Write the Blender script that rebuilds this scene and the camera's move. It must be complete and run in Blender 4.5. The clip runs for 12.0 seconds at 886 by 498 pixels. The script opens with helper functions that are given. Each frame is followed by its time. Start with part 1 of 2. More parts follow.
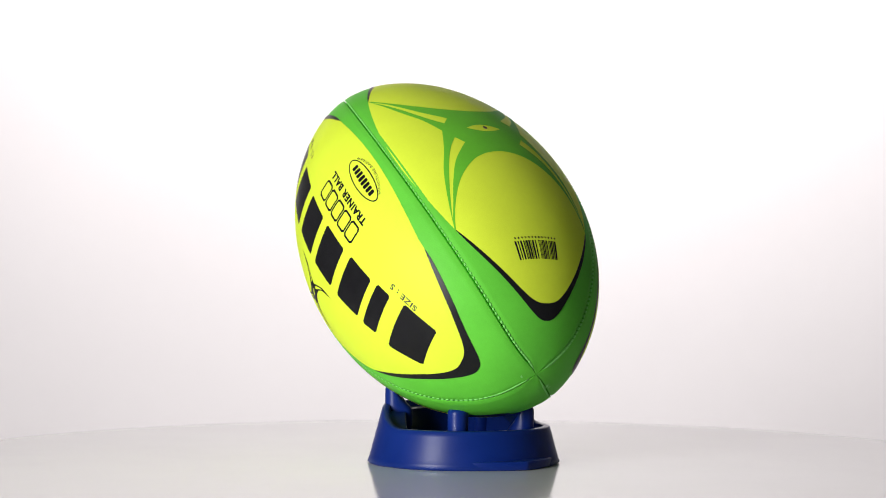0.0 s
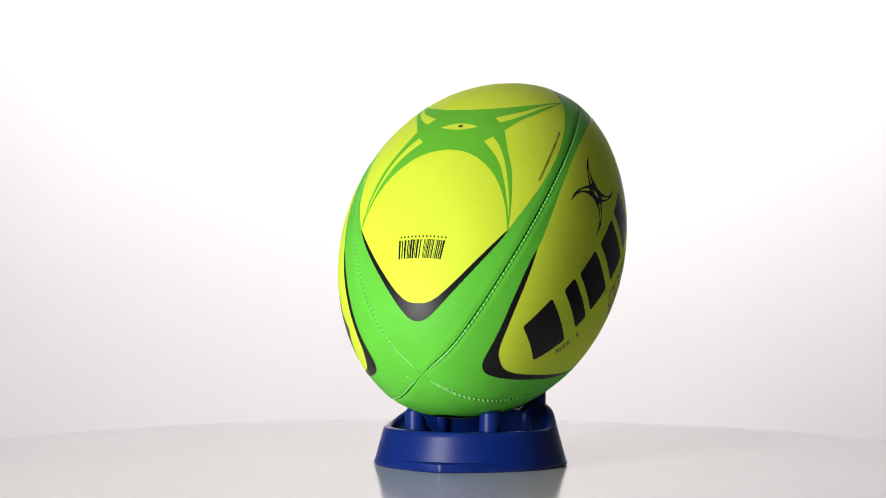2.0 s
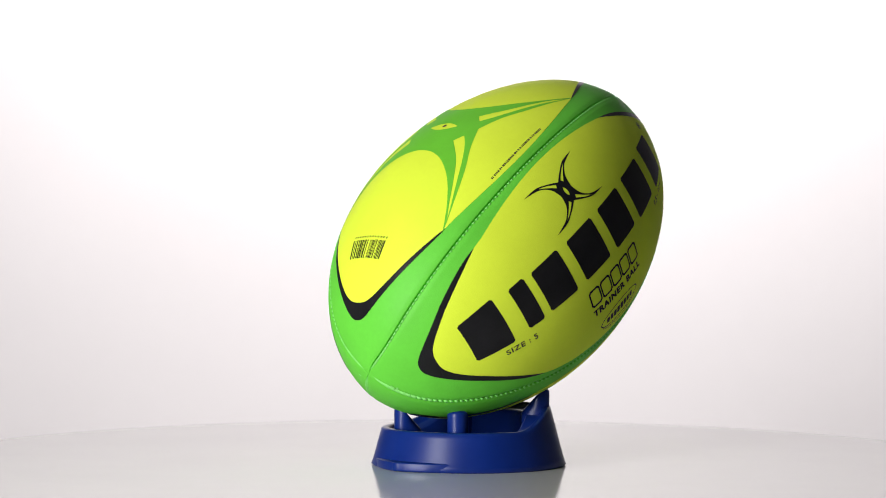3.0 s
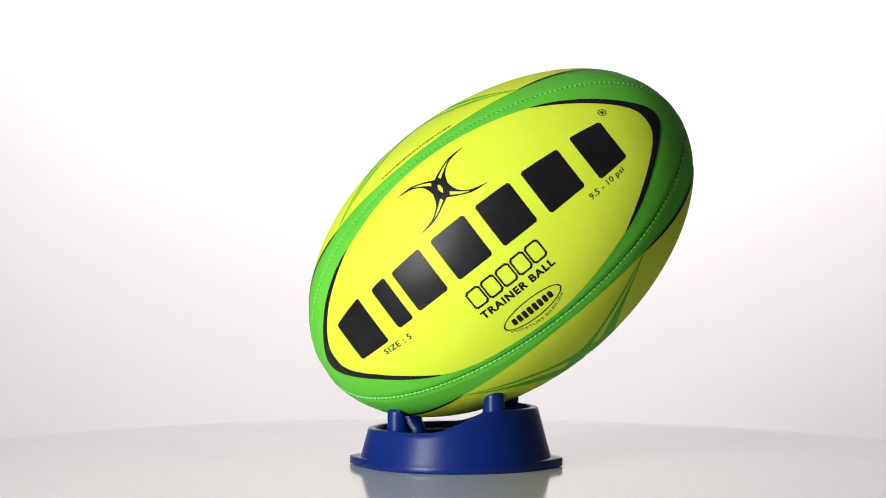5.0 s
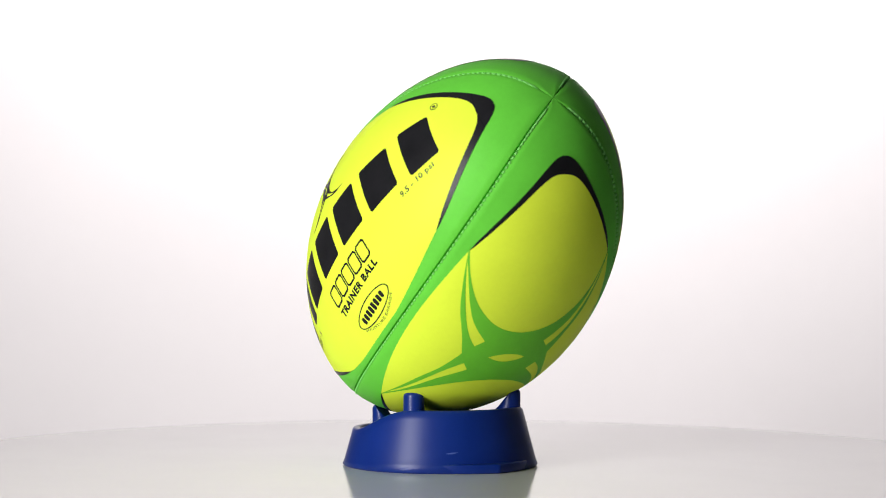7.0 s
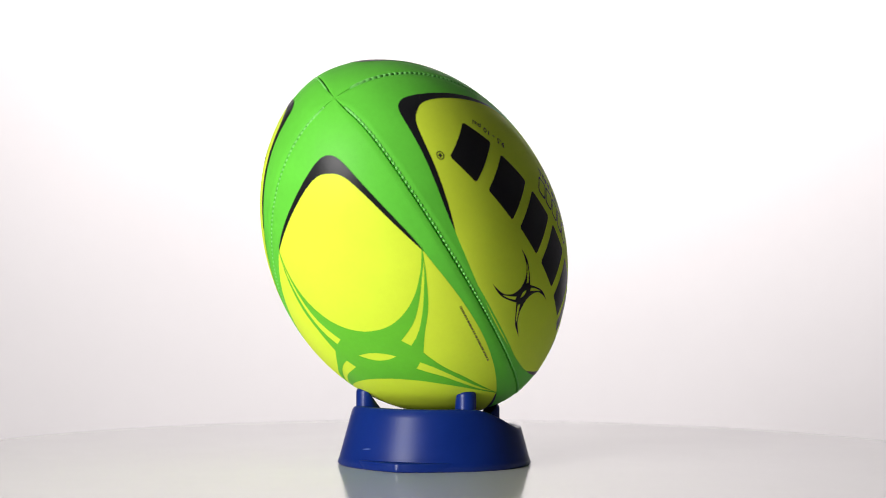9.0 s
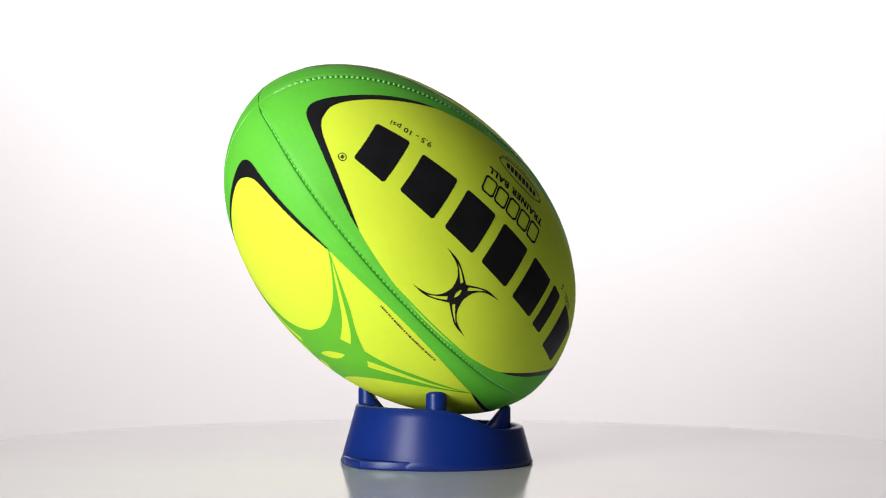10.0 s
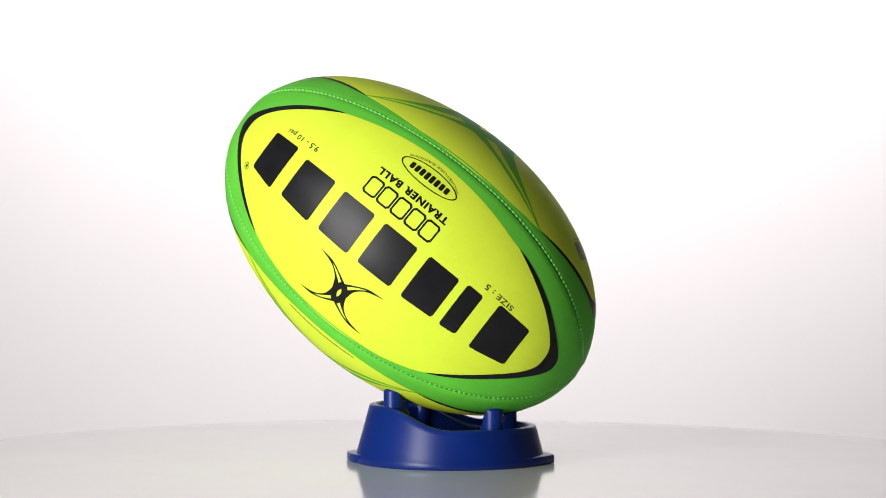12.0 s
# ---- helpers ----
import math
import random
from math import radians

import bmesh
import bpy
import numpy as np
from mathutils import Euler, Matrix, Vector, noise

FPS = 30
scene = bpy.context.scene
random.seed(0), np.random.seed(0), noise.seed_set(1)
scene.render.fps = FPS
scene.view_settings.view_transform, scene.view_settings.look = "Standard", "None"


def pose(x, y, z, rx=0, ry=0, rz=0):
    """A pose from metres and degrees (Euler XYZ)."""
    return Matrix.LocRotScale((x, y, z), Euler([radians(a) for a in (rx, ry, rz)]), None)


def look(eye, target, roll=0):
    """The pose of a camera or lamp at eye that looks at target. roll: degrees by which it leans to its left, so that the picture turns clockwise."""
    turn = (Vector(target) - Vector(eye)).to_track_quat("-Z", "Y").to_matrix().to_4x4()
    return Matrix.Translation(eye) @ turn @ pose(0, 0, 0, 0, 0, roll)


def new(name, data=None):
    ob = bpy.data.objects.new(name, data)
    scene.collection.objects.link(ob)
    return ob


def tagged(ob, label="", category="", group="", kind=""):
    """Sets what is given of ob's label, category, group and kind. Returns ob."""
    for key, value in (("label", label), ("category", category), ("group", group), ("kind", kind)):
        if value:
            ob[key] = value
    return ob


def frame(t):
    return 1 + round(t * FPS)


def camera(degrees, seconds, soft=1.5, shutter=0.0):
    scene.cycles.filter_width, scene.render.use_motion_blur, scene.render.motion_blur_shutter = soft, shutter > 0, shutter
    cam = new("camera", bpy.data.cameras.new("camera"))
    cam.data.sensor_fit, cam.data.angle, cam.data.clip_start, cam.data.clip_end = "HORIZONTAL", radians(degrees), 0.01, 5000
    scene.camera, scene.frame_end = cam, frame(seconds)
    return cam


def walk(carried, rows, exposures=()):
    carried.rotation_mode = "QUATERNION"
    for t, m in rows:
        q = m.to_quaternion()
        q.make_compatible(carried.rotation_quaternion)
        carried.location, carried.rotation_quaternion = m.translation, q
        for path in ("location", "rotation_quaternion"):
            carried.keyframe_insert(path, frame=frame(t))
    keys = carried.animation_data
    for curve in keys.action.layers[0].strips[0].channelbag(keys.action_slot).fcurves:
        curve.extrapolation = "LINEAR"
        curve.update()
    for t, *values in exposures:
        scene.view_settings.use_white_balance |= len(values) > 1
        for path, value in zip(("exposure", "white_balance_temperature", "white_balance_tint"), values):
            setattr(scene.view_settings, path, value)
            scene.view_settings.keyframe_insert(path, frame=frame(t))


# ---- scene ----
# camera: fixed on a tripod, level with the lower half of the ball
DIST, EYE_Z = 1.3292, 0.1295
cam = camera(25.63, 12.0, soft=0.9)
cam.data.dof.use_dof, cam.data.dof.focus_distance, cam.data.dof.aperture_fstop = True, 1.285, 7.0
EYE = (0.0, -DIST, EYE_Z)
AIM = (-0.005158 * DIST, 0.0, EYE_Z + 0.012363 * DIST)
walk(cam, [(0, look(EYE, AIM, 0.2)), (12, look(EYE, AIM, 0.2))])

# ---- light ----
TURN = -26.1215           # degrees per second of the turntable


def area_lamp(name, eye, target, sx, sy, watts, colour):
    data = bpy.data.lights.new(name, "AREA")
    data.shape, data.size, data.size_y = "RECTANGLE", sx, sy
    data.energy, data.color = watts, colour
    ob = new(name, data)
    ob.matrix_world = look(eye, target)
    return ob


KEY = area_lamp("key_softbox", (-1.02, -1.24, 0.32), (0, 0, 0.14), 0.55, 0.80, 32.3, (1.0, 0.98, 0.97))
BACK = area_lamp("backdrop_lamp", (0.08, 0.65, 1.12), (0.08, 1.70, 0.92), 1.3, 0.5, 29.5, (1.0, 0.955, 0.962))
world = bpy.data.worlds.new("studio")
scene.world = world
world.use_nodes = True
world.node_tree.nodes["Background"].inputs[0].default_value = (0.9, 0.92, 1.0, 1)
world.node_tree.nodes["Background"].inputs[1].default_value = 0.12
scene.view_settings.exposure = 0.0


# ---- materials ----
def surface(name, colour, rough=0.5, vary=0.08, scale=40.0, bump=0.0, bump_scale=400.0, cells=False, metallic=0.0, coat=0.0, spec=0.5,
            rough_vary=0.08):
    """Painted, printed or moulded surface: colour with cloudy wear, gloss that varies, fine relief."""
    m = bpy.data.materials.new(name)
    m.use_nodes = True
    nt = m.node_tree
    b = nt.nodes["Principled BSDF"]
    b.inputs["Metallic"].default_value = metallic
    b.inputs["Coat Weight"].default_value = coat
    b.inputs["Specular IOR Level"].default_value = spec
    co = nt.nodes.new("ShaderNodeTexCoord")
    n = nt.nodes.new("ShaderNodeTexNoise")
    n.inputs["Scale"].default_value, n.inputs["Detail"].default_value = scale, 5
    nt.links.new(co.outputs["Object"], n.inputs["Vector"])
    n2 = nt.nodes.new("ShaderNodeTexNoise")
    n2.inputs["Scale"].default_value, n2.inputs["Detail"].default_value = scale * 12, 3
    nt.links.new(co.outputs["Object"], n2.inputs["Vector"])
    add = nt.nodes.new("ShaderNodeMath")
    add.operation = "MULTIPLY_ADD"
    add.inputs[1].default_value = 0.35
    nt.links.new(n2.outputs["Fac"], add.inputs[0])
    nt.links.new(n.outputs["Fac"], add.inputs[2])
    ramp = nt.nodes.new("ShaderNodeValToRGB")
    lo = [max(0.0, c * (1 - vary)) for c in colour]
    hi = [min(1.0, c * (1 + vary)) for c in colour]
    ramp.color_ramp.elements[0].position, ramp.color_ramp.elements[1].position = 0.4, 0.95
    ramp.color_ramp.elements[0].color, ramp.color_ramp.elements[1].color = (*lo, 1), (*hi, 1)
    nt.links.new(add.outputs[0], ramp.inputs["Fac"])
    nt.links.new(ramp.outputs["Color"], b.inputs["Base Color"])
    mr = nt.nodes.new("ShaderNodeMapRange")
    mr.inputs["To Min"].default_value, mr.inputs["To Max"].default_value = max(0, rough - rough_vary), rough + rough_vary
    nt.links.new(n.outputs["Fac"], mr.inputs["Value"])
    nt.links.new(mr.outputs["Result"], b.inputs["Roughness"])
    if bump:
        if cells:
            t = nt.nodes.new("ShaderNodeTexVoronoi")
            out = t.outputs["Distance"]
        else:
            t = nt.nodes.new("ShaderNodeTexNoise")
            t.inputs["Detail"].default_value = 4
            out = t.outputs["Fac"]
        t.inputs["Scale"].default_value = bump_scale
        nt.links.new(co.outputs["Object"], t.inputs["Vector"])
        bp = nt.nodes.new("ShaderNodeBump")
        bp.inputs["Strength"].default_value, bp.inputs["Distance"].default_value = bump, 0.0004
        nt.links.new(out, bp.inputs["Height"])
        nt.links.new(bp.outputs["Normal"], b.inputs["Normal"])
    return m


GREEN = surface("green_rubber", (0.13, 0.60, 0.05), 0.50, 0.08, 30, 0.12, 1500, True, spec=0.16)
YELLOW = surface("yellow_rubber", (0.74, 0.92, 0.055), 0.52, 0.04, 30, 0.12, 1500, True, spec=0.14)
LIGHT_GREEN = surface("green_print", (0.145, 0.555, 0.035), 0.52, 0.08, 30, 0.12, 1500, True, spec=0.14)
BLACK = surface("black_print", (0.012, 0.012, 0.014), 0.33, 0.25, 60, 0.08, 1500, True, spec=0.17)
GREY_INK = surface("thin_black_ink", (0.05, 0.052, 0.02), 0.45, 0.25, 60, 0.1, 1500, True)
THREAD = surface("green_thread", (0.21, 0.69, 0.14), 0.6, 0.15, 300, 0.3, 2500)
# darker green: the shade inside the needle holes, put into the colour
HOLE_SHADE = surface("needle_hole_shade", (0.065, 0.41, 0.03), 0.7, 0.2, 200)
SCUFF = surface("scuffed_rubber", (0.24, 0.72, 0.16), 0.6, 0.2, 300, 0.3, 1500)
VALVE = surface("valve_rubber", (0.07, 0.06, 0.02), 0.5, 0.2, 200)
BLUE = surface("blue_plastic", (0.004, 0.021, 0.175), 0.34, 0.10, 35, 0.08, 500, rough_vary=0.06, spec=0.28)
RUBBED = surface("rubbed_blue_plastic", (0.05, 0.09, 0.34), 0.6, 0.3, 400)
ACRYLIC = surface("white_gloss_acrylic", (0.90, 0.88, 0.878), 0.10, 0.02, 6, 0.0, rough_vary=0.02)
PAPER = surface("white_backdrop_paper", (0.86, 0.835, 0.842), 0.85, 0.015, 3, 0.1, 300)
# walls stay out of view; this grey sets how much fill they bounce
STUDIO = surface("grey_studio_paint", (0.18, 0.18, 0.183), 0.8, 0.06, 2, 0.2, 60)
# unseen ceiling, made white to throw top fill on the ball
CEILING_FILL = surface("white_ceiling_fill", (0.62, 0.62, 0.61), 0.85, 0.03, 2, 0.15, 60)
STEEL = surface("dark_steel", (0.25, 0.25, 0.26), 0.4, 0.1, 20, metallic=1.0)


# ---- helpers ----
def part(name, bm, material, parent=None, label="", smooth=True):
    me = bpy.data.meshes.new(name)
    bm.to_mesh(me)
    bm.free()
    me.materials.append(material)
    if smooth:
        me.polygons.foreach_set("use_smooth", [True] * len(me.polygons))
    ob = new(name, me)
    if parent:
        ob.parent = parent
    if label:
        tagged(ob, label)
    return ob


def grid_mesh(rows):
    """A sheet through rows of points."""
    bm = bmesh.new()
    vs = [[bm.verts.new(p) for p in row] for row in rows]
    for a, b in zip(vs, vs[1:]):
        for i in range(len(a) - 1):
            bm.faces.new((a[i], a[i + 1], b[i + 1], b[i]))
    return bm


def lathe(profile, n=128, close=False):
    bm = bmesh.new()
    rings = []
    for r, z in profile:
        rings.append([bm.verts.new((r * math.cos(2 * math.pi * i / n), r * math.sin(2 * math.pi * i / n), z)) for i in range(n)])
    for a, b in zip(rings, rings[1:]):
        for i in range(n):
            bm.faces.new((a[i], a[(i + 1) % n], b[(i + 1) % n], b[i]))
    if close:
        bm.faces.new(rings[0][::-1])
        bm.faces.new(rings[-1])
    return bm


def box(bm, x0, x1, y0, y1, z0, z1):
    v = [bm.verts.new((x, y, z)) for x in (x0, x1) for y in (y0, y1) for z in (z0, z1)]
    for f in ((0, 1, 3, 2), (4, 6, 7, 5), (0, 4, 5, 1), (2, 3, 7, 6), (0, 2, 6, 4), (1, 5, 7, 3)):
        bm.faces.new([v[i] for i in f])


# ---- the studio: floor, walls, ceiling, paper sweep ----
FLOOR_Z = -0.92


def studio():
    def slab(name, label, dims):
        bm = bmesh.new()
        box(bm, *dims)
        tagged(part(name, bm, CEILING_FILL if name == "ceiling" else STUDIO, smooth=False), label, name.split("_")[0], kind="structure")
    # assumed room, all out of view: closes the set and bounces fill light
    slab("floor", "grey painted studio floor", (-2.2, 2.2, -4, 2.2, FLOOR_Z - 0.1, FLOOR_Z))
    slab("ceiling", "unseen white ceiling added to bounce fill light from above", (-2.2, 2.2, -4, 2.2, 2.2, 2.3))
    slab("wall_north", "plain grey studio wall behind the backdrop", (-2.2, 2.2, 2.2, 2.3, FLOOR_Z, 2.2))
    slab("wall_south", "plain grey studio wall", (-2.2, 2.2, -4.1, -4, FLOOR_Z, 2.2))
    slab("wall_west", "plain grey studio wall", (-2.3, -2.2, -4, 2.2, FLOOR_Z, 2.2))
    slab("wall_east", "plain grey studio wall", (2.2, 2.3, -4, 2.2, FLOOR_Z, 2.2))
    # paper sweep: hangs behind, curves forward on to the floor
    prof = [(1.7, 1.0 - i * 0.1) for i in range(13)]
    r = 0.6
    for i in range(1, 17):
        a = math.radians(90 * i / 16)
        prof.append((1.7 - r + r * math.cos(a), FLOOR_Z + 0.01 + r - r * math.sin(a)))
    prof.append((0.3, FLOOR_Z + 0.01))
    back = [(y + 0.003 * (1 if z > FLOOR_Z + 0.3 else 0.3), z - 0.003 * (0 if z > FLOOR_Z + 0.3 else 1)) for y, z in prof]
    ring = prof + back[::-1] + prof[:1]
    bm = grid_mesh([[(-0.79 + 1.58 * i / 24, y, z) for i in range(25)] for y, z in ring])
    bmesh.ops.remove_doubles(bm, verts=bm.verts[:], dist=1e-5)
    bmesh.ops.recalc_face_normals(bm, faces=bm.faces[:])
    tagged(part("backdrop", bm, PAPER), "plain white seamless paper backdrop curving to the floor", "backdrop", kind="structure")


studio()


# ---- the turntable ----
def turntable():
    base = new("turntable")
    base.location = (0, 0, FLOOR_Z + 0.0)
    tagged(base, "round white gloss acrylic turntable on a steel column", "turntable")
    h = -FLOOR_Z - 0.0105
    rim = [math.pi * i / 12 for i in range(7)]
    prof = [(0.002, h), (0.20, h), (0.380, h), *[(0.387 + 0.003 * math.sin(a), h - 0.003 * (1 - math.cos(a))) for a in rim], (0.390, h - 0.019), (0.387, h - 0.022), (0.002, h - 0.022)]
    part("disc", lathe(prof, 192, True), ACRYLIC, base, "white gloss acrylic disc")
    part("column", lathe([(0.045, 0.03), (0.045, h - 0.06), (0.10, h - 0.05), (0.10, h - 0.0225)], 48, True), STEEL, base, smooth=False)
    part("foot", lathe([(0.26, 0.0), (0.26, 0.02), (0.25, 0.03), (0.045, 0.034)], 64, True), STEEL, base, smooth=False)
    return base


TABLE = turntable()

# ---- the rugby ball ----
SEMI_A, SEMI_B = 0.14682, 0.09633
FULL, SQUARE, EGG = -0.0096, -0.0158, -0.0255   # how the skin leaves a true ellipsoid
BALL_C = Vector((-0.00765, 0.03502, 0.14974))
AZ, EL = radians(121.395), radians(38.041)
K = Vector((math.cos(EL) * math.cos(AZ), math.cos(EL) * math.sin(AZ), math.sin(EL)))
E1 = Vector((0, 0, 1)).cross(K).normalized()
E2 = K.cross(E1)
SPIN = Matrix((E1, E2, K)).transposed()
DOWN = SPIN.transposed() @ Vector((0, 0, -1))
_q = math.sqrt((SEMI_B * DOWN.x) ** 2 + (SEMI_B * DOWN.y) ** 2 + (SEMI_A * DOWN.z) ** 2)
LOW = Vector((SEMI_B ** 2 * DOWN.x, SEMI_B ** 2 * DOWN.y, SEMI_A ** 2 * DOWN.z)) / _q   # lowest point of the ball in its own axes


def valley(s, lam):
    """The inflated panels sink a little towards their seams."""
    off = min(abs((lam - seam_at(k, s) + 180) % 360 - 180) for k in SEAMS)
    return -0.0002 * math.exp(-(off * max(0.15, math.sqrt(max(0.0, 1 - s * s))) / 2.1) ** 2) * min(1.0, (1 - abs(s)) * 25 + 0.25)


def on_ball(s, lam, h=0.0):
    """Point of the ball: s along the axis from -1 to 1, lam degrees round it, h metres above the skin."""
    s = max(-1.0, min(1.0, s))
    c = math.sqrt(max(0.0, 1 - s * s))
    h += valley(s, lam)
    # the seams cross a few millimetres beside the true points of the ball
    l = radians(lam)
    fade = math.exp(-(c / 0.25) ** 2)
    ox, oy = (-0.016, -0.042) if s > 0 else (0.002, 0.063)
    px, py = c * math.cos(l) + ox * fade, c * math.sin(l) + oy * fade
    c, l = min(1.0, math.hypot(px, py)), math.atan2(py, px)
    s = math.copysign(math.sqrt(1 - c * c), s)
    n = Vector((c * math.cos(l) / SEMI_B, c * math.sin(l) / SEMI_B, s / SEMI_A)).normalized()
    r = SEMI_B * c * (1 + FULL * s * s + EGG * s * c * c) * (1 + SQUARE * math.cos(4 * l))
    return Vector((r * math.cos(l), r * math.sin(l), SEMI_A * s)) + n * h - LOW


def half_yellow(s, text):
    """Half width in degrees of a panel's yellow field."""
    s = abs(s)
    wide = 41.5 if text else 42.2
    if s < 0.5:
        return wide - (wide - 37.0) * (s / 0.5) ** 2
    return 37.0 * max(0.0, 1 - (s - 0.5) / (0.370 if text else 0.359)) ** 0.37


def half_black(s, text):
    s = abs(s)
    if s < 0.5:
        return 0.0
    return 37.0 * max(0.0, 1 - ((s - 0.5) / (0.420 if text else 0.409)) ** (1.45 if text else 1.3)) ** 0.42


def end_shift(centre, s):
    """The printed fields of the panels are not quite true: how far an end sits off the middle, in degrees."""
    k = {(0, 1): 0.8, (0, -1): 3.2, (180, -1): -3.3, (90, -1): 1.0, (270, 1): 0.8}.get((centre, 1 if s > 0 else -1), 0.0)
    return k * max(0.0, min(1.0, (abs(s) - 0.45) / 0.3))


SEAMS = {45: (46.3, -3.0), 135: (135.7, 1.5), 225: (223.8, 4.3), 315: (317.0, -1.2)}


def seam_at(lam, s):
    a, k = SEAMS[lam % 360]
    return a + k * s


def seam_dip(lam_off, s):
    """Depth of the skin near a seam, lam_off degrees from it."""
    c = math.sqrt(max(0.0, 1 - s * s))
    mm = abs(lam_off) * 1.667 * max(c, 0.15)
    return -0.0022 * math.exp(-(mm / 0.55) ** 2) + 0.0002 * math.exp(-((mm - 4.0) / 2.2) ** 2)


def panel_mesh(centre):
    offs = [0, 0.10, 0.2, 0.3, 0.42, 0.56, 0.75, 1.0, 1.3, 1.7, 2.1, 2.6, 3.1, 3.7, 4.4, 5.2, 6.2, 8, 10, 13, 17, 23, 29, 36]
    dl = [-45 + o for o in offs] + [0] + [45 - o for o in reversed(offs)]
    rows = []
    for i in range(0, 121):
        s = math.sin(math.pi * (i / 120 - 0.5) * 0.9995)
        lo, hi = seam_at(centre - 45, s) - (360 if centre == 0 else 0) - centre, seam_at(centre + 45, s) - centre
        rows.append([on_ball(s, centre + (d * hi / 45 if d > 0 else -d * lo / 45), seam_dip(45 - abs(d), s) * min(1.0, (1 - abs(s)) * 200 + 0.4)) for d in dl])
    return grid_mesh(rows)


def end_samples(s_tip, n=64):
    """Axial samples that crowd towards a rounded tip."""
    return [0.5 + (s_tip - 0.5) * (1 - (1 - i / n) ** 4.5) for i in range(n + 1)]


def field_mesh(centre, text, h):
    ends = end_samples((0.870 if text else 0.859) / 0.994)
    ss = [-s for s in reversed(ends)] + [-0.5 + i / 40 for i in range(1, 40)] + ends
    rows = []
    for s in ss:
        w = half_yellow(s * 0.994, text)      # runs a little under the black border
        rows.append([on_ball(s, centre + end_shift(centre, s) + w * math.sin(math.pi / 2 * (j / 20 - 1)), h) for j in range(41)])
    return grid_mesh(rows)


def crescent_mesh(centre, text, sign, h):
    """Black border round the end of a yellow field, thick at the tip and running out along both sides."""
    ends = sorted(set(end_samples(0.920 if text else 0.909, 72) + end_samples(0.870 if text else 0.859, 72)))
    rows = []
    for s in ends:
        w1, w0 = half_black(s, text), half_yellow(s, text)
        w0 = min(w0, w1)
        mid = centre + end_shift(centre, sign * s)
        rows.append([on_ball(sign * s, mid - w1 + (w1 - w0) * j / 4, h) for j in range(5)] +
                    [on_ball(sign * s, mid + w0 + (w1 - w0) * j / 4, h) for j in range(5)])
    return two_sided(rows)


def two_sided(rows):
    bm = bmesh.new()
    vs = [[bm.verts.new(p) for p in row] for row in rows]
    for a, b in zip(vs, vs[1:]):
        for i in (0, 1, 2, 3, 5, 6, 7, 8):
            bm.faces.new((a[i], a[i + 1], b[i + 1], b[i]))
    bmesh.ops.remove_doubles(bm, verts=bm.verts[:], dist=1e-6)
    return bm


def wrap(bm, centre, h, step_s=0.02, step_d=2.0):
    """Lay a flat print, x = place along the axis and y = degrees from the panel's middle, on the ball."""
    bmesh.ops.triangulate(bm, faces=bm.faces[:])
    for axis, step in ((0, step_s), (1, step_d)):
        lo = min(v.co[axis] for v in bm.verts)
        hi = max(v.co[axis] for v in bm.verts)
        n = int((hi - lo) / step)
        no = Vector((1, 0, 0)) if axis == 0 else Vector((0, 1, 0))
        for i in range(1, n + 1):
            bmesh.ops.bisect_plane(bm, geom=bm.verts[:] + bm.edges[:] + bm.faces[:], plane_co=no * (lo + i * step * 0.9999), plane_no=no)
    for v in bm.verts:
        v.co = on_ball(v.co.x, centre + v.co.y, h)
    bmesh.ops.recalc_face_normals(bm, faces=bm.faces[:])
    return bm


def loops(*outlines):
    """Flat filled shape from closed outlines; inner ones are holes."""
    bm = bmesh.new()
    edges = []
    for pts in outlines:
        vs = [bm.verts.new((x, y, 0)) for x, y in pts]
        edges += [bm.edges.new((vs[i], vs[(i + 1) % len(vs)])) for i in range(len(vs))]
    bmesh.ops.triangle_fill(bm, use_beauty=True, edges=edges)
    return bm


def curve(pts, n=8):
    """Smooth line through points (Catmull-Rom)."""
    p = [pts[0]] + list(pts) + [pts[-1]]
    out = []
    for i in range(1, len(p) - 2):
        for k in range(n):
            t = k / n
            out.append(tuple(0.5 * (2 * p[i][c] + (p[i + 1][c] - p[i - 1][c]) * t + (2 * p[i - 1][c] - 5 * p[i][c] + 4 * p[i + 1][c] - p[i + 2][c]) * t * t
                                    + (3 * p[i][c] - p[i - 1][c] - 3 * p[i + 1][c] + p[i + 2][c]) * t ** 3) for c in (0, 1)))
    out.append(pts[-1])
    return out


def ellipse(x, y, rx, ry, n=40):
    return [(x + rx * math.cos(2 * math.pi * i / n), y + ry * math.sin(2 * math.pi * i / n)) for i in range(n)]


def lens(x, y, rx, ry, n=14):
    a = [(x + rx * (1 - (2 * i / n - 1) ** 2), y + ry * (2 * i / n - 1)) for i in range(n)]
    b = [(x - rx * (1 - (2 * i / n - 1) ** 2), y - ry * (2 * i / n - 1)) for i in range(n)]
    return a + b


def rect(x0, x1, y0, y1, c=0.0, cy=0.0):
    """Rectangle with cut corners."""
    if not c:
        return [(x0, y0), (x1, y0), (x1, y1), (x0, y1)]
    return [(x0 + c, y0), (x1 - c, y0), (x1, y0 + cy), (x1, y1 - cy), (x1 - c, y1), (x0 + c, y1), (x0, y1 - cy), (x0, y0 + cy)]


def mirrored(quarter):
    """Close an outline from its first quarter, drawn from the x axis to the y axis."""
    out = list(quarter)
    out += [(-x, y) for x, y in reversed(quarter[:-1])]
    out += [(-x, -y) for x, y in quarter[1:]]
    out += [(x, -y) for x, y in reversed(quarter[1:-1])]
    return out


def four_ways(one):
    return [[(sx * x, sy * y) for x, y in one] for sx in (1, -1) for sy in (1, -1)]


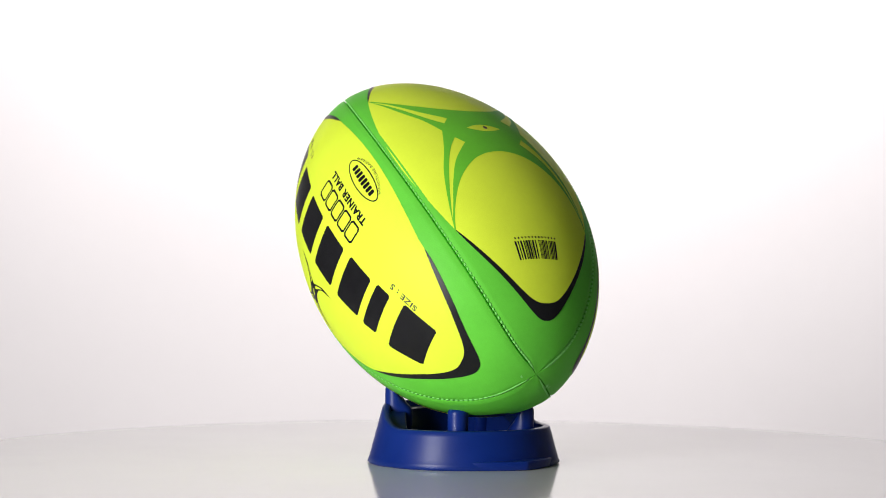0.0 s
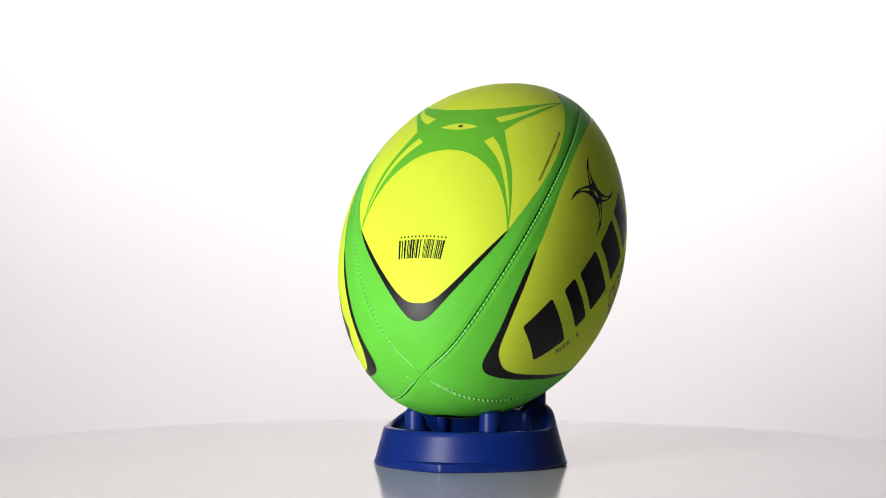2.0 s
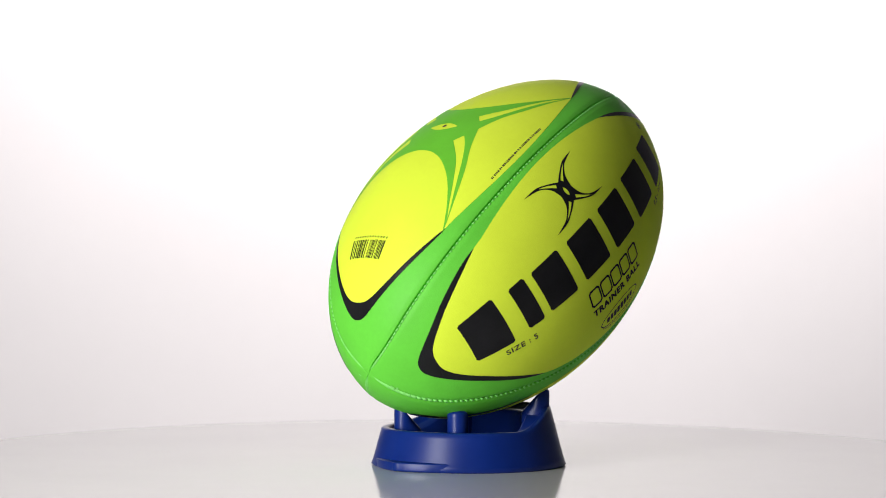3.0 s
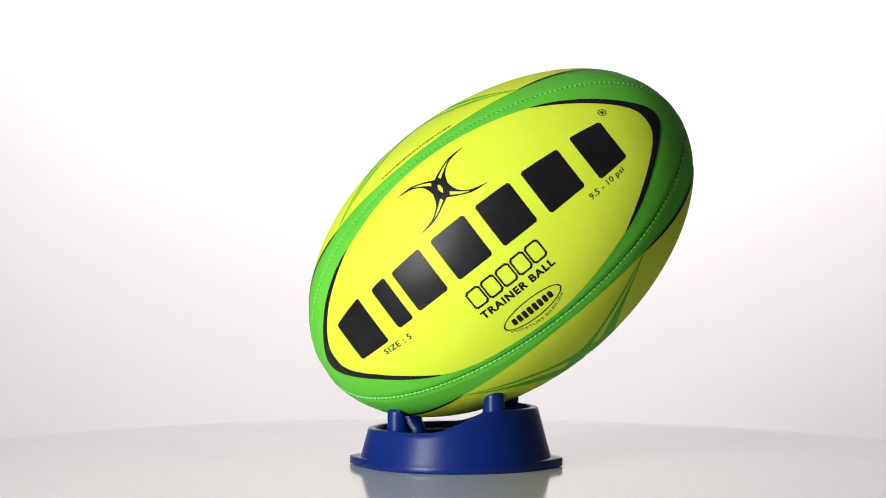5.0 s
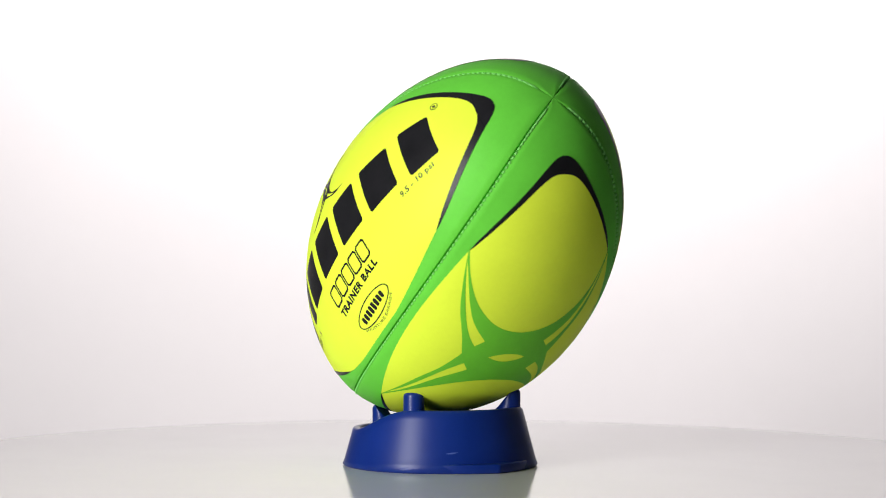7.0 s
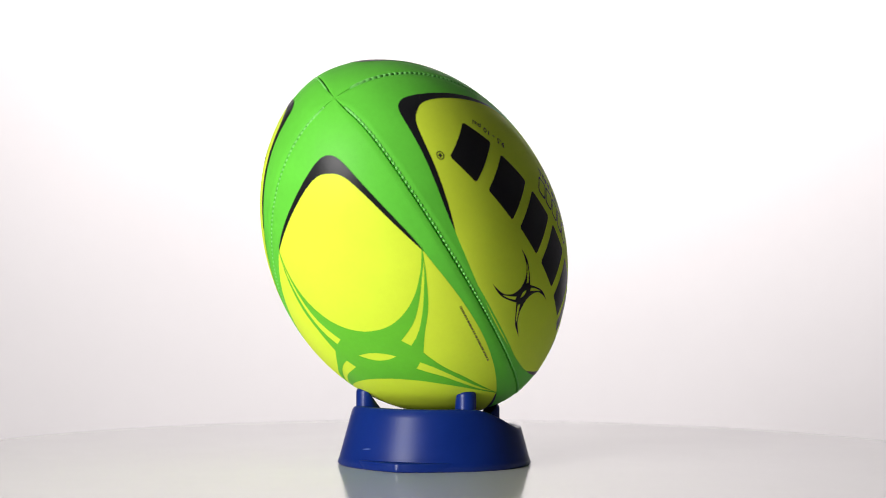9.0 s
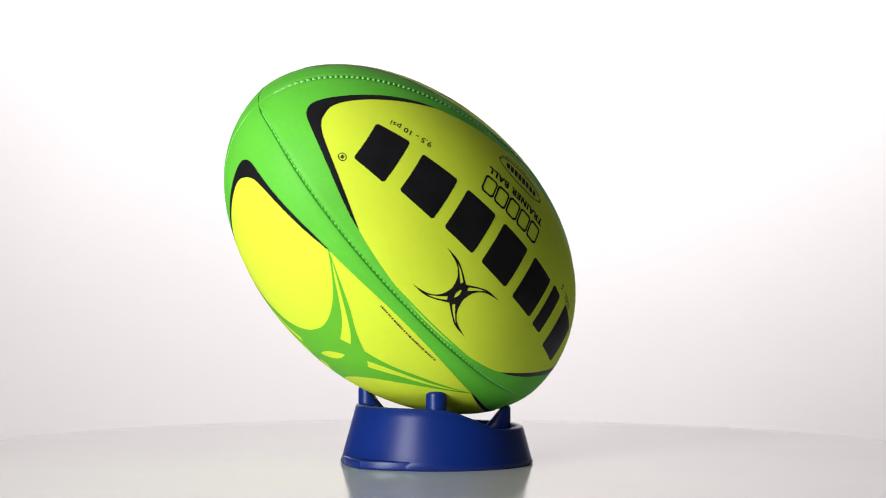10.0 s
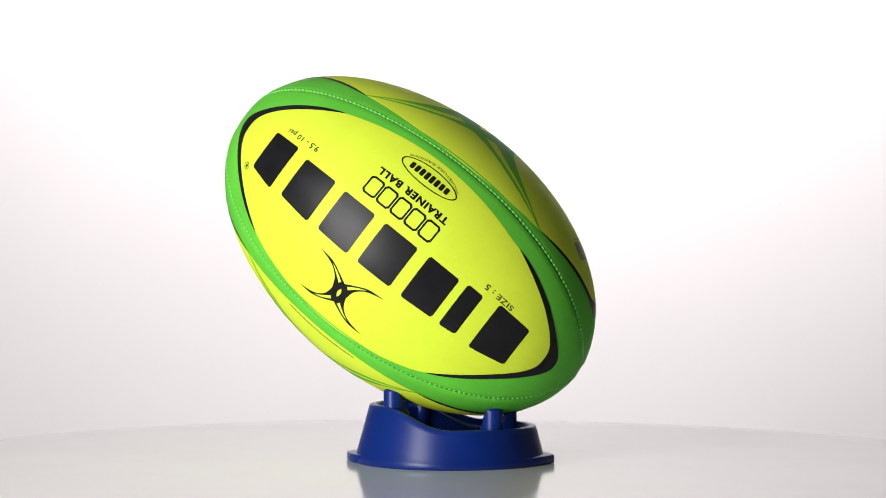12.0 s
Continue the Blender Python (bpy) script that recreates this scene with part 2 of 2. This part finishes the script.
def star_outline():
    """Four-armed star: the arms run to the corners of the panel."""
    low = curve([(0.169, 0), (0.182, 7.5), (0.22, 15.0), (0.30, 23.6), (0.41, 31.2), (0.53, 37.6)])
    side = curve([(0.53, 37.6), (0.377, 32.9), (0.238, 28.3), (0.12, 23.2), (0.0, 19.0)])
    return mirrored(low + side[1:])


def star_slits():
    return four_ways(curve([(0.059, 15.9), (0.117, 20.1), (0.205, 24.6), (0.37, 31.5), (0.47, 35.6)], 5)
                     + curve([(0.47, 35.6), (0.40, 31.7), (0.30, 26.9), (0.196, 21.2), (0.10, 13.1)], 5)[1:])


def emblem_outline():
    low = curve([(0.040, 0), (0.057, 4.4), (0.105, 7.8), (0.186, 9.6)], 6)
    side = curve([(0.186, 9.6), (0.108, 9.1), (0.05, 7.0), (0.0, 4.6)], 6)
    return mirrored(low + side[1:])


def emblem_slits():
    return four_ways(curve([(0.018, 4.5), (0.058, 6.75), (0.100, 8.35)], 4) + curve([(0.100, 8.35), (0.061, 5.9), (0.026, 3.3)], 4)[1:])


def print_text(words, x0, x1, y0, y1, bold=0.0, space=1.0):
    """Flat lettering set in a box; it reads along x, with its foot at y1."""
    cu = bpy.data.curves.new("lettering", "FONT")
    cu.body, cu.offset, cu.space_character, cu.resolution_u = words, bold, space, 3
    ob = bpy.data.objects.new("lettering", cu)
    scene.collection.objects.link(ob)
    bpy.context.view_layer.update()
    me = bpy.data.meshes.new_from_object(ob.evaluated_get(bpy.context.evaluated_depsgraph_get()))
    bpy.data.objects.remove(ob)
    bpy.data.curves.remove(cu)
    bm = bmesh.new()
    bm.from_mesh(me)
    bpy.data.meshes.remove(me)
    ax, bx = min(v.co.x for v in bm.verts), max(v.co.x for v in bm.verts)
    ay, by = min(v.co.y for v in bm.verts), max(v.co.y for v in bm.verts)
    for v in bm.verts:
        v.co = (x0 + (v.co.x - ax) / (bx - ax) * (x1 - x0), y1 + (v.co.y - ay) / (by - ay) * (y0 - y1), 0)
    return bm


def joined(*bms):
    out = bmesh.new()
    for bm in bms:
        me = bpy.data.meshes.new("piece")
        bm.to_mesh(me)
        bm.free()
        out.from_mesh(me)
        bpy.data.meshes.remove(me)
    return out


def stitches(seam, holes):
    """Thread stitches beside a seam, or flat dark dots for the shade in the needle holes between them."""
    bm = bmesh.new()
    s_now = -0.993
    while s_now < 0.993:
        c = math.sqrt(1 - s_now * s_now)
        pitch = 0.0034 / math.sqrt(SEMI_A ** 2 + (SEMI_B * s_now / c) ** 2)
        mid = s_now + (pitch * 0.5 if holes else 0.0)
        lam, wide = seam_at(seam, mid) + 0.45 / max(c, 0.12), 1 / max(c, 0.12)
        # no real hole: a flat disc just above the skin, coloured as its shade
        if holes:
            ds, w = 0.00045 / SEMI_A, 0.23 * wide
            ring = [bm.verts.new(on_ball(mid + ds * math.cos(k), lam + w * math.sin(k), 0.00034)) for k in [math.pi * i / 4 for i in range(8)]]
            bm.faces.new(ring)
        else:
            ds, w = 0.0010 / SEMI_A, 0.40 * wide
            base = [(mid - ds, lam - w), (mid + ds * 0.6, lam - w), (mid + ds, lam + w), (mid - ds * 0.6, lam + w)]
            lo = [bm.verts.new(on_ball(p, l, -0.0008)) for p, l in base]
            hi = [bm.verts.new(on_ball(mid + (p - mid) * 0.7, lam + (l - lam) * 0.7, 0.00048)) for p, l in base]
            bm.faces.new(hi)
            for i in range(4):
                bm.faces.new((lo[i], lo[(i + 1) % 4], hi[(i + 1) % 4], hi[i]))
        s_now += pitch
    bmesh.ops.recalc_face_normals(bm, faces=bm.faces[:])
    return bm


def rugby_ball():
    ball = new("rugby_ball")
    tagged(ball, "yellow and green rugby ball with black print on a tee", "rugby ball")
    H1, H2, H3 = 0.00018, 0.00029, 0.00038
    for centre in (0, 90, 180, 270):
        text = centre in (0, 180)
        panel = part("panel", panel_mesh(centre), GREEN, ball, "green pimpled rubber panel with a yellow field")
        part("yellow_field", field_mesh(centre, text, H1), YELLOW, panel, "yellow printed field")
        for sign in (-1, 1):
            part("black_border", crescent_mesh(centre, text, sign, H2), BLACK, panel, "black curved border")
        if text:
            word_panel(panel, centre, H2)
        else:
            star_panel(panel, centre, H2, H3)
    for lam in (45, 135, 225, 315):
        tagged(part("stitching", stitches(lam, False), THREAD, ball, "green thread stitches along a seam"), kind="stuff")
        tagged(part("needle_hole_dots", stitches(lam, True), HOLE_SHADE, ball, "row of dark green dots painted as the shade in needle holes"), kind="stuff")
    # pale scuffs round the points of the ball
    rnd = random.Random(11)
    for s0, lam, ds, dl in ((-0.9938, -6, 0.0010, 10), (-0.9845, -144, 0.0030, 8), (-0.9785, -147, 0.0022, 6), (-0.9885, -137, 0.0012, 5), (0.9948, -128, 0.0008, 8)):
        pts = [(s0 + ds * math.cos(a) * rnd.uniform(0.4, 1.1), dl * math.sin(a) * rnd.uniform(0.4, 1.1)) for a in [2 * math.pi * i / 14 for i in range(14)]]
        part("scuff", wrap(loops(pts), lam, 0.0004, 0.002, 3.0), SCUFF, ball, "pale rubbed scuff")
    return ball


def word_panel(panel, centre, h):
    # the maker's name: seven plain blocks of its size, one to a letter
    lean, drop = (1.8, -2.2) if centre else (-1.2, -1.2)
    for x0, x1 in ((-0.755, -0.592), (-0.518, -0.436), (-0.396, -0.232), (-0.172, 0.012), (0.070, 0.250), (0.310, 0.495), (0.562, 0.708)):
        xm = (x0 + x1) / 2
        mid, tall = drop + lean * xm, 9.5 / math.sqrt(1 - xm * xm)
        part("name_block", wrap(loops(rect(x0, x1, mid - tall, mid + tall, 0.008, 0.9)), centre, h), BLACK, panel)
    # model name: five outlined blocks
    for i in range(5):
        x0 = -0.196 + i * 0.0795
        part("outline_block", wrap(loops(rect(x0, x0 + 0.075, 12.4, 20.4, 0.012, 1.0), rect(x0 + 0.0085, x0 + 0.0665, 13.2, 19.6, 0.009, 0.7)), centre, h), BLACK, panel)
    down = 0.0 if centre else 1.6
    part("lettering", wrap(print_text("TRAINER BALL", -0.196, 0.194, 21.9, 25.0, 0.045, 1.15), centre, h), BLACK, panel, "black words trainer ball")
    part("lettering", wrap(print_text("SIZE : 5", -0.645, -0.497, 11.6 + down, 14.4 + down, 0.018, 1.1), centre, h), GREY_INK, panel, "small words size 5")
    part("lettering", wrap(print_text("9.5 - 10 psi", 0.480, 0.664, 12.8 + down * 0.4, 16.5 + down * 0.4, 0.018, 1.1), centre, h), GREY_INK, panel, "small words 9.5 - 10 psi")
    part("registered_ring", wrap(joined(loops(ellipse(0.740, -17.8, 0.016, 2.3, 24), ellipse(0.740, -17.8, 0.0125, 1.8, 24)), loops(rect(0.734, 0.746, -18.8, -16.8))), centre, h), GREY_INK, panel)
    # oval badge, its words as plain bars that swell towards the middle
    part("oval_ring", wrap(loops(ellipse(-0.003, 33.0, 0.154, 4.2, 56), ellipse(-0.003, 33.0, 0.147, 3.75, 56)), centre, h), BLACK, panel, "thin black oval")
    bars = []
    for i in range(8):
        x0 = -0.112 + i * 0.0275
        tall = 1.75 - 0.10 * abs(i - 3.5)
        bars.append(loops(rect(x0, x0 + 0.021, 33.0 - tall, 33.0 + tall, 0.004, 0.4)))
    part("badge_bars", wrap(joined(*bars), centre, h), BLACK, panel)
    small = print_text("MOISTURE BARRIER", -0.142, 0.138, 38.3, 39.4, 0.0, 1.05)
    for v in small.verts:
        v.co.y -= 3.2 * (v.co.x / 0.14) ** 2
    part("lettering", wrap(small, centre, h), GREY_INK, panel, "tiny words moisture barrier")
    # four-pointed emblem
    shapes = [[(x - 0.001, y - 25.8) for x, y in pts] for pts in (emblem_outline(), *emblem_slits(), lens(0.0, 0.0, 0.009, 2.1))]
    part("emblem", wrap(loops(*shapes), centre, h), BLACK, panel, "black four-pointed emblem")


def star_panel(panel, centre, h, h2):
    off = 0.009 if centre == 270 else 0.040
    shapes = [[(x + off * (1 - abs(x) / 0.53), y) for x, y in pts] for pts in (star_outline(), *star_slits(), lens(0.0, 0.0, 0.027, 8.0))]
    part("star", wrap(loops(*shapes), centre, h), LIGHT_GREEN, panel, "green four-armed star")
    # tiny line of words, too small to read
    rnd = random.Random(4)
    bars, x = [], -0.198
    while x < 0.185:
        w = rnd.choice((0.005, 0.008, 0.012))
        bars.append(loops(rect(x, x + w, 39.3, 40.1)))
        x += w + rnd.choice((0.003, 0.003, 0.007))
    part("small_print", wrap(joined(*bars), centre, h), GREY_INK, panel, "tiny line of dark print")
    if centre == 90:
        bm = bmesh.new()
        ring = [bm.verts.new(on_ball(off + 0.0115 * math.cos(2 * math.pi * i / 20), 90.6 + 0.95 * math.sin(2 * math.pi * i / 20), 0.0005)) for i in range(20)]
        inner = [bm.verts.new(on_ball(off + 0.007 * math.cos(2 * math.pi * i / 20), 90.6 + 0.55 * math.sin(2 * math.pi * i / 20), 0.00025)) for i in range(20)]
        for i in range(20):
            bm.faces.new((ring[i], ring[(i + 1) % 20], inner[(i + 1) % 20], inner[i]))
        bm.faces.new(inner)
        part("valve", bm, VALVE, panel, "dark rubber valve hole")
        bars, x = [], -13.0
        while x < 11.6:
            w = rnd.choice((0.3, 0.3, 0.6, 0.95))
            if not -0.9 < x < 0.3:
                bars.append(loops(rect(-0.706, -0.630, x, x + w)))
            x += w + rnd.choice((0.35, 0.45, 0.8))
        for i in range(13):
            bars.append(loops(rect(-0.621, -0.613, -12.3 + i * 1.95, -11.6 + i * 1.95)))
        tagged(part("barcode", wrap(joined(*bars), centre, h), BLACK, panel, "black printed barcode"), kind="stuff")


BALL = rugby_ball()


# ---- the kicking tee ----
TEE_C = Vector((0.00769, 0.00967, 0.0))
PEGS = ((-0.0350, -0.0263, 0.0393), (-0.0350, 0.0263, 0.0393), (0.0310, -0.0365, 0.0520), (0.0310, 0.0365, 0.0520))


def rim_height(a):
    """Height of the tee's rim: low towards the foot of the ball, high behind it."""
    x = math.cos(a)
    t = max(0.0, min(1.0, (x + 0.20) / 0.88))
    t = t * t * (3 - 2 * t)
    return 0.0255 + 0.0145 * t


def cone_r(z):
    return 0.0659 - (0.0659 - 0.0550) * z / 0.0405


def tee_body():
    bm = bmesh.new()
    n = 128
    rings = []
    for i in range(n):
        a = 2 * math.pi * i / n
        h = rim_height(a)
        prof = [(0.0647, 0.0), (0.0659, 0.0012)]
        for j in range(1, 9):
            z = 0.0012 + (h - 0.0022) * j / 8
            prof.append((cone_r(z), z))
        ro = cone_r(h)
        prof += [(ro - 0.0004, h - 0.0003), (ro - 0.0011, h), (ro - 0.0040, h), (ro - 0.0046, h - 0.0008), (ro - 0.0050, h - 0.0040), (ro - 0.0056, h - 0.0045), (ro - 0.0150, h - 0.0048), (ro - 0.0158, h - 0.0056), (ro - 0.0172, 0.009), (0.0015, 0.0085)]
        rings.append([bm.verts.new((r * math.cos(a), r * math.sin(a), z)) for r, z in prof])
    for a, b in zip(rings, rings[1:] + rings[:1]):
        for i in range(len(a) - 1):
            bm.faces.new((a[i], b[i], b[i + 1], a[i + 1]))
    bm.faces.new([r[-1] for r in rings])
    bm.faces.new([r[0] for r in reversed(rings)])
    bmesh.ops.recalc_face_normals(bm, faces=bm.faces[:])
    return bm


def peg_mesh(x, y, top):
    """Upright finger with a rounded crown, and a rib that slopes down inwards under the ball."""
    bm = bmesh.new()
    r, n, crown = 0.0069, 28, 0.0030
    d = Vector((-x, -y, 0)).normalized()
    side = Vector((-d.y, d.x, 0))
    c = Vector((x, y, 0))
    rings = []
    heights = [0.013, top - 0.020, top - 0.017, top - 0.0145, top - 0.012, top - 0.010, top - 0.008, top - 0.006, top - 0.0045] + [top - crown * (1 - math.sin(math.pi * i / 12)) for i in range(6)] + [top]
    for z in heights:
        t = max(0.0, (z - (top - crown)) / crown)
        shrink = r - crown * (1 - math.sqrt(max(0.0, 1 - t * t)))
        cut = min(1.75 * r, (top - z) * 0.95 - 0.45 * r)      # sloping face that holds the ball
        ring = []
        for i in range(n):
            u, w = math.cos(2 * math.pi * i / n), math.sin(2 * math.pi * i / n)
            reach = max(shrink, cut) if u > 0 else shrink
            p = c + d * min(u * reach, cut) + side * (w * shrink)
            ring.append(bm.verts.new((p.x, p.y, z)))
        rings.append(ring)
    for a, b in zip(rings, rings[1:]):
        for i in range(n):
            bm.faces.new((a[i], a[(i + 1) % n], b[(i + 1) % n], b[i]))
    bm.faces.new(rings[0][::-1])
    bm.faces.new(rings[-1])
    return bm


def tab_mesh(turn):
    """Foot lug: a low flange that swells out of the ring to a blunt point."""
    rows = []
    for i in range(41):
        f = (i - 20) / 20
        a = turn + radians(33 * f)
        ro = 0.0640 + 0.0076 * (1 - math.sqrt(f * f + 0.0016) / 1.001)
        ro += 0.0007 * math.exp(-(f / 0.035) ** 2)
        prof = [(ro - 0.0008, 0.0002), (ro - 0.0001, 0.0007), (ro, 0.0012), (ro, 0.0052), (ro - 0.0002, 0.0057), (ro - 0.0008, 0.0060),
                (max(ro - 0.0030, 0.0634), 0.0062), (0.0632, 0.0064), (0.0618, 0.0068)]
        rows.append([(r * math.cos(a), r * math.sin(a), z) for r, z in prof])
    bm = grid_mesh(rows)
    bmesh.ops.recalc_face_normals(bm, faces=bm.faces[:])
    return bm


def tee_scuff():
    """Pale rubbed mark on the outside of the ring."""
    rows = []
    for i in range(9):
        a = radians(-25 + i * 0.9)
        z = 0.0128 + 0.0008 * (i / 8)
        w = 0.0005 * math.sin(math.pi * (i + 0.4) / 8.8)
        rows.append([((cone_r(z + k) + 0.00012) * math.cos(a), (cone_r(z + k) + 0.00012) * math.sin(a), z + k) for k in (-w, 0.0, w)])
    return grid_mesh(rows)


def kicking_tee():
    tee = new("kicking_tee")
    tagged(tee, "blue plastic rugby kicking tee with four fingers on a white turntable", "kicking tee")
    part("body", tee_body(), BLUE, tee, "blue moulded plastic ring with a dipped rim")
    for x, y, top in PEGS:
        part("finger", peg_mesh(x, y, top), BLUE, tee, "rounded blue finger")
    for turn in (radians(4), radians(184)):
        part("lug", tab_mesh(turn), BLUE, tee, "pointed blue foot lug")
    part("scuff", tee_scuff(), RUBBED, tee, "pale rubbed mark")
    return tee


TEE = kicking_tee()


# ---- what moves: turntable, tee and ball turn together ----
def motions():
    tee0 = Matrix.Translation(TEE_C) @ Matrix.Rotation(radians(121.6), 4, "Z")
    ball0 = Matrix.Translation(BALL_C + SPIN @ LOW) @ SPIN.to_4x4()
    table0 = Matrix.Translation((0, 0, FLOOR_Z + 0.0105))
    for thing, start in ((TABLE, table0), (TEE, tee0), (BALL, ball0)):
        rows = []
        for i in range(49):
            t = i * 0.25
            rows.append((t, Matrix.Rotation(radians(TURN * t), 4, "Z") @ start))
        walk(thing, rows)


motions()
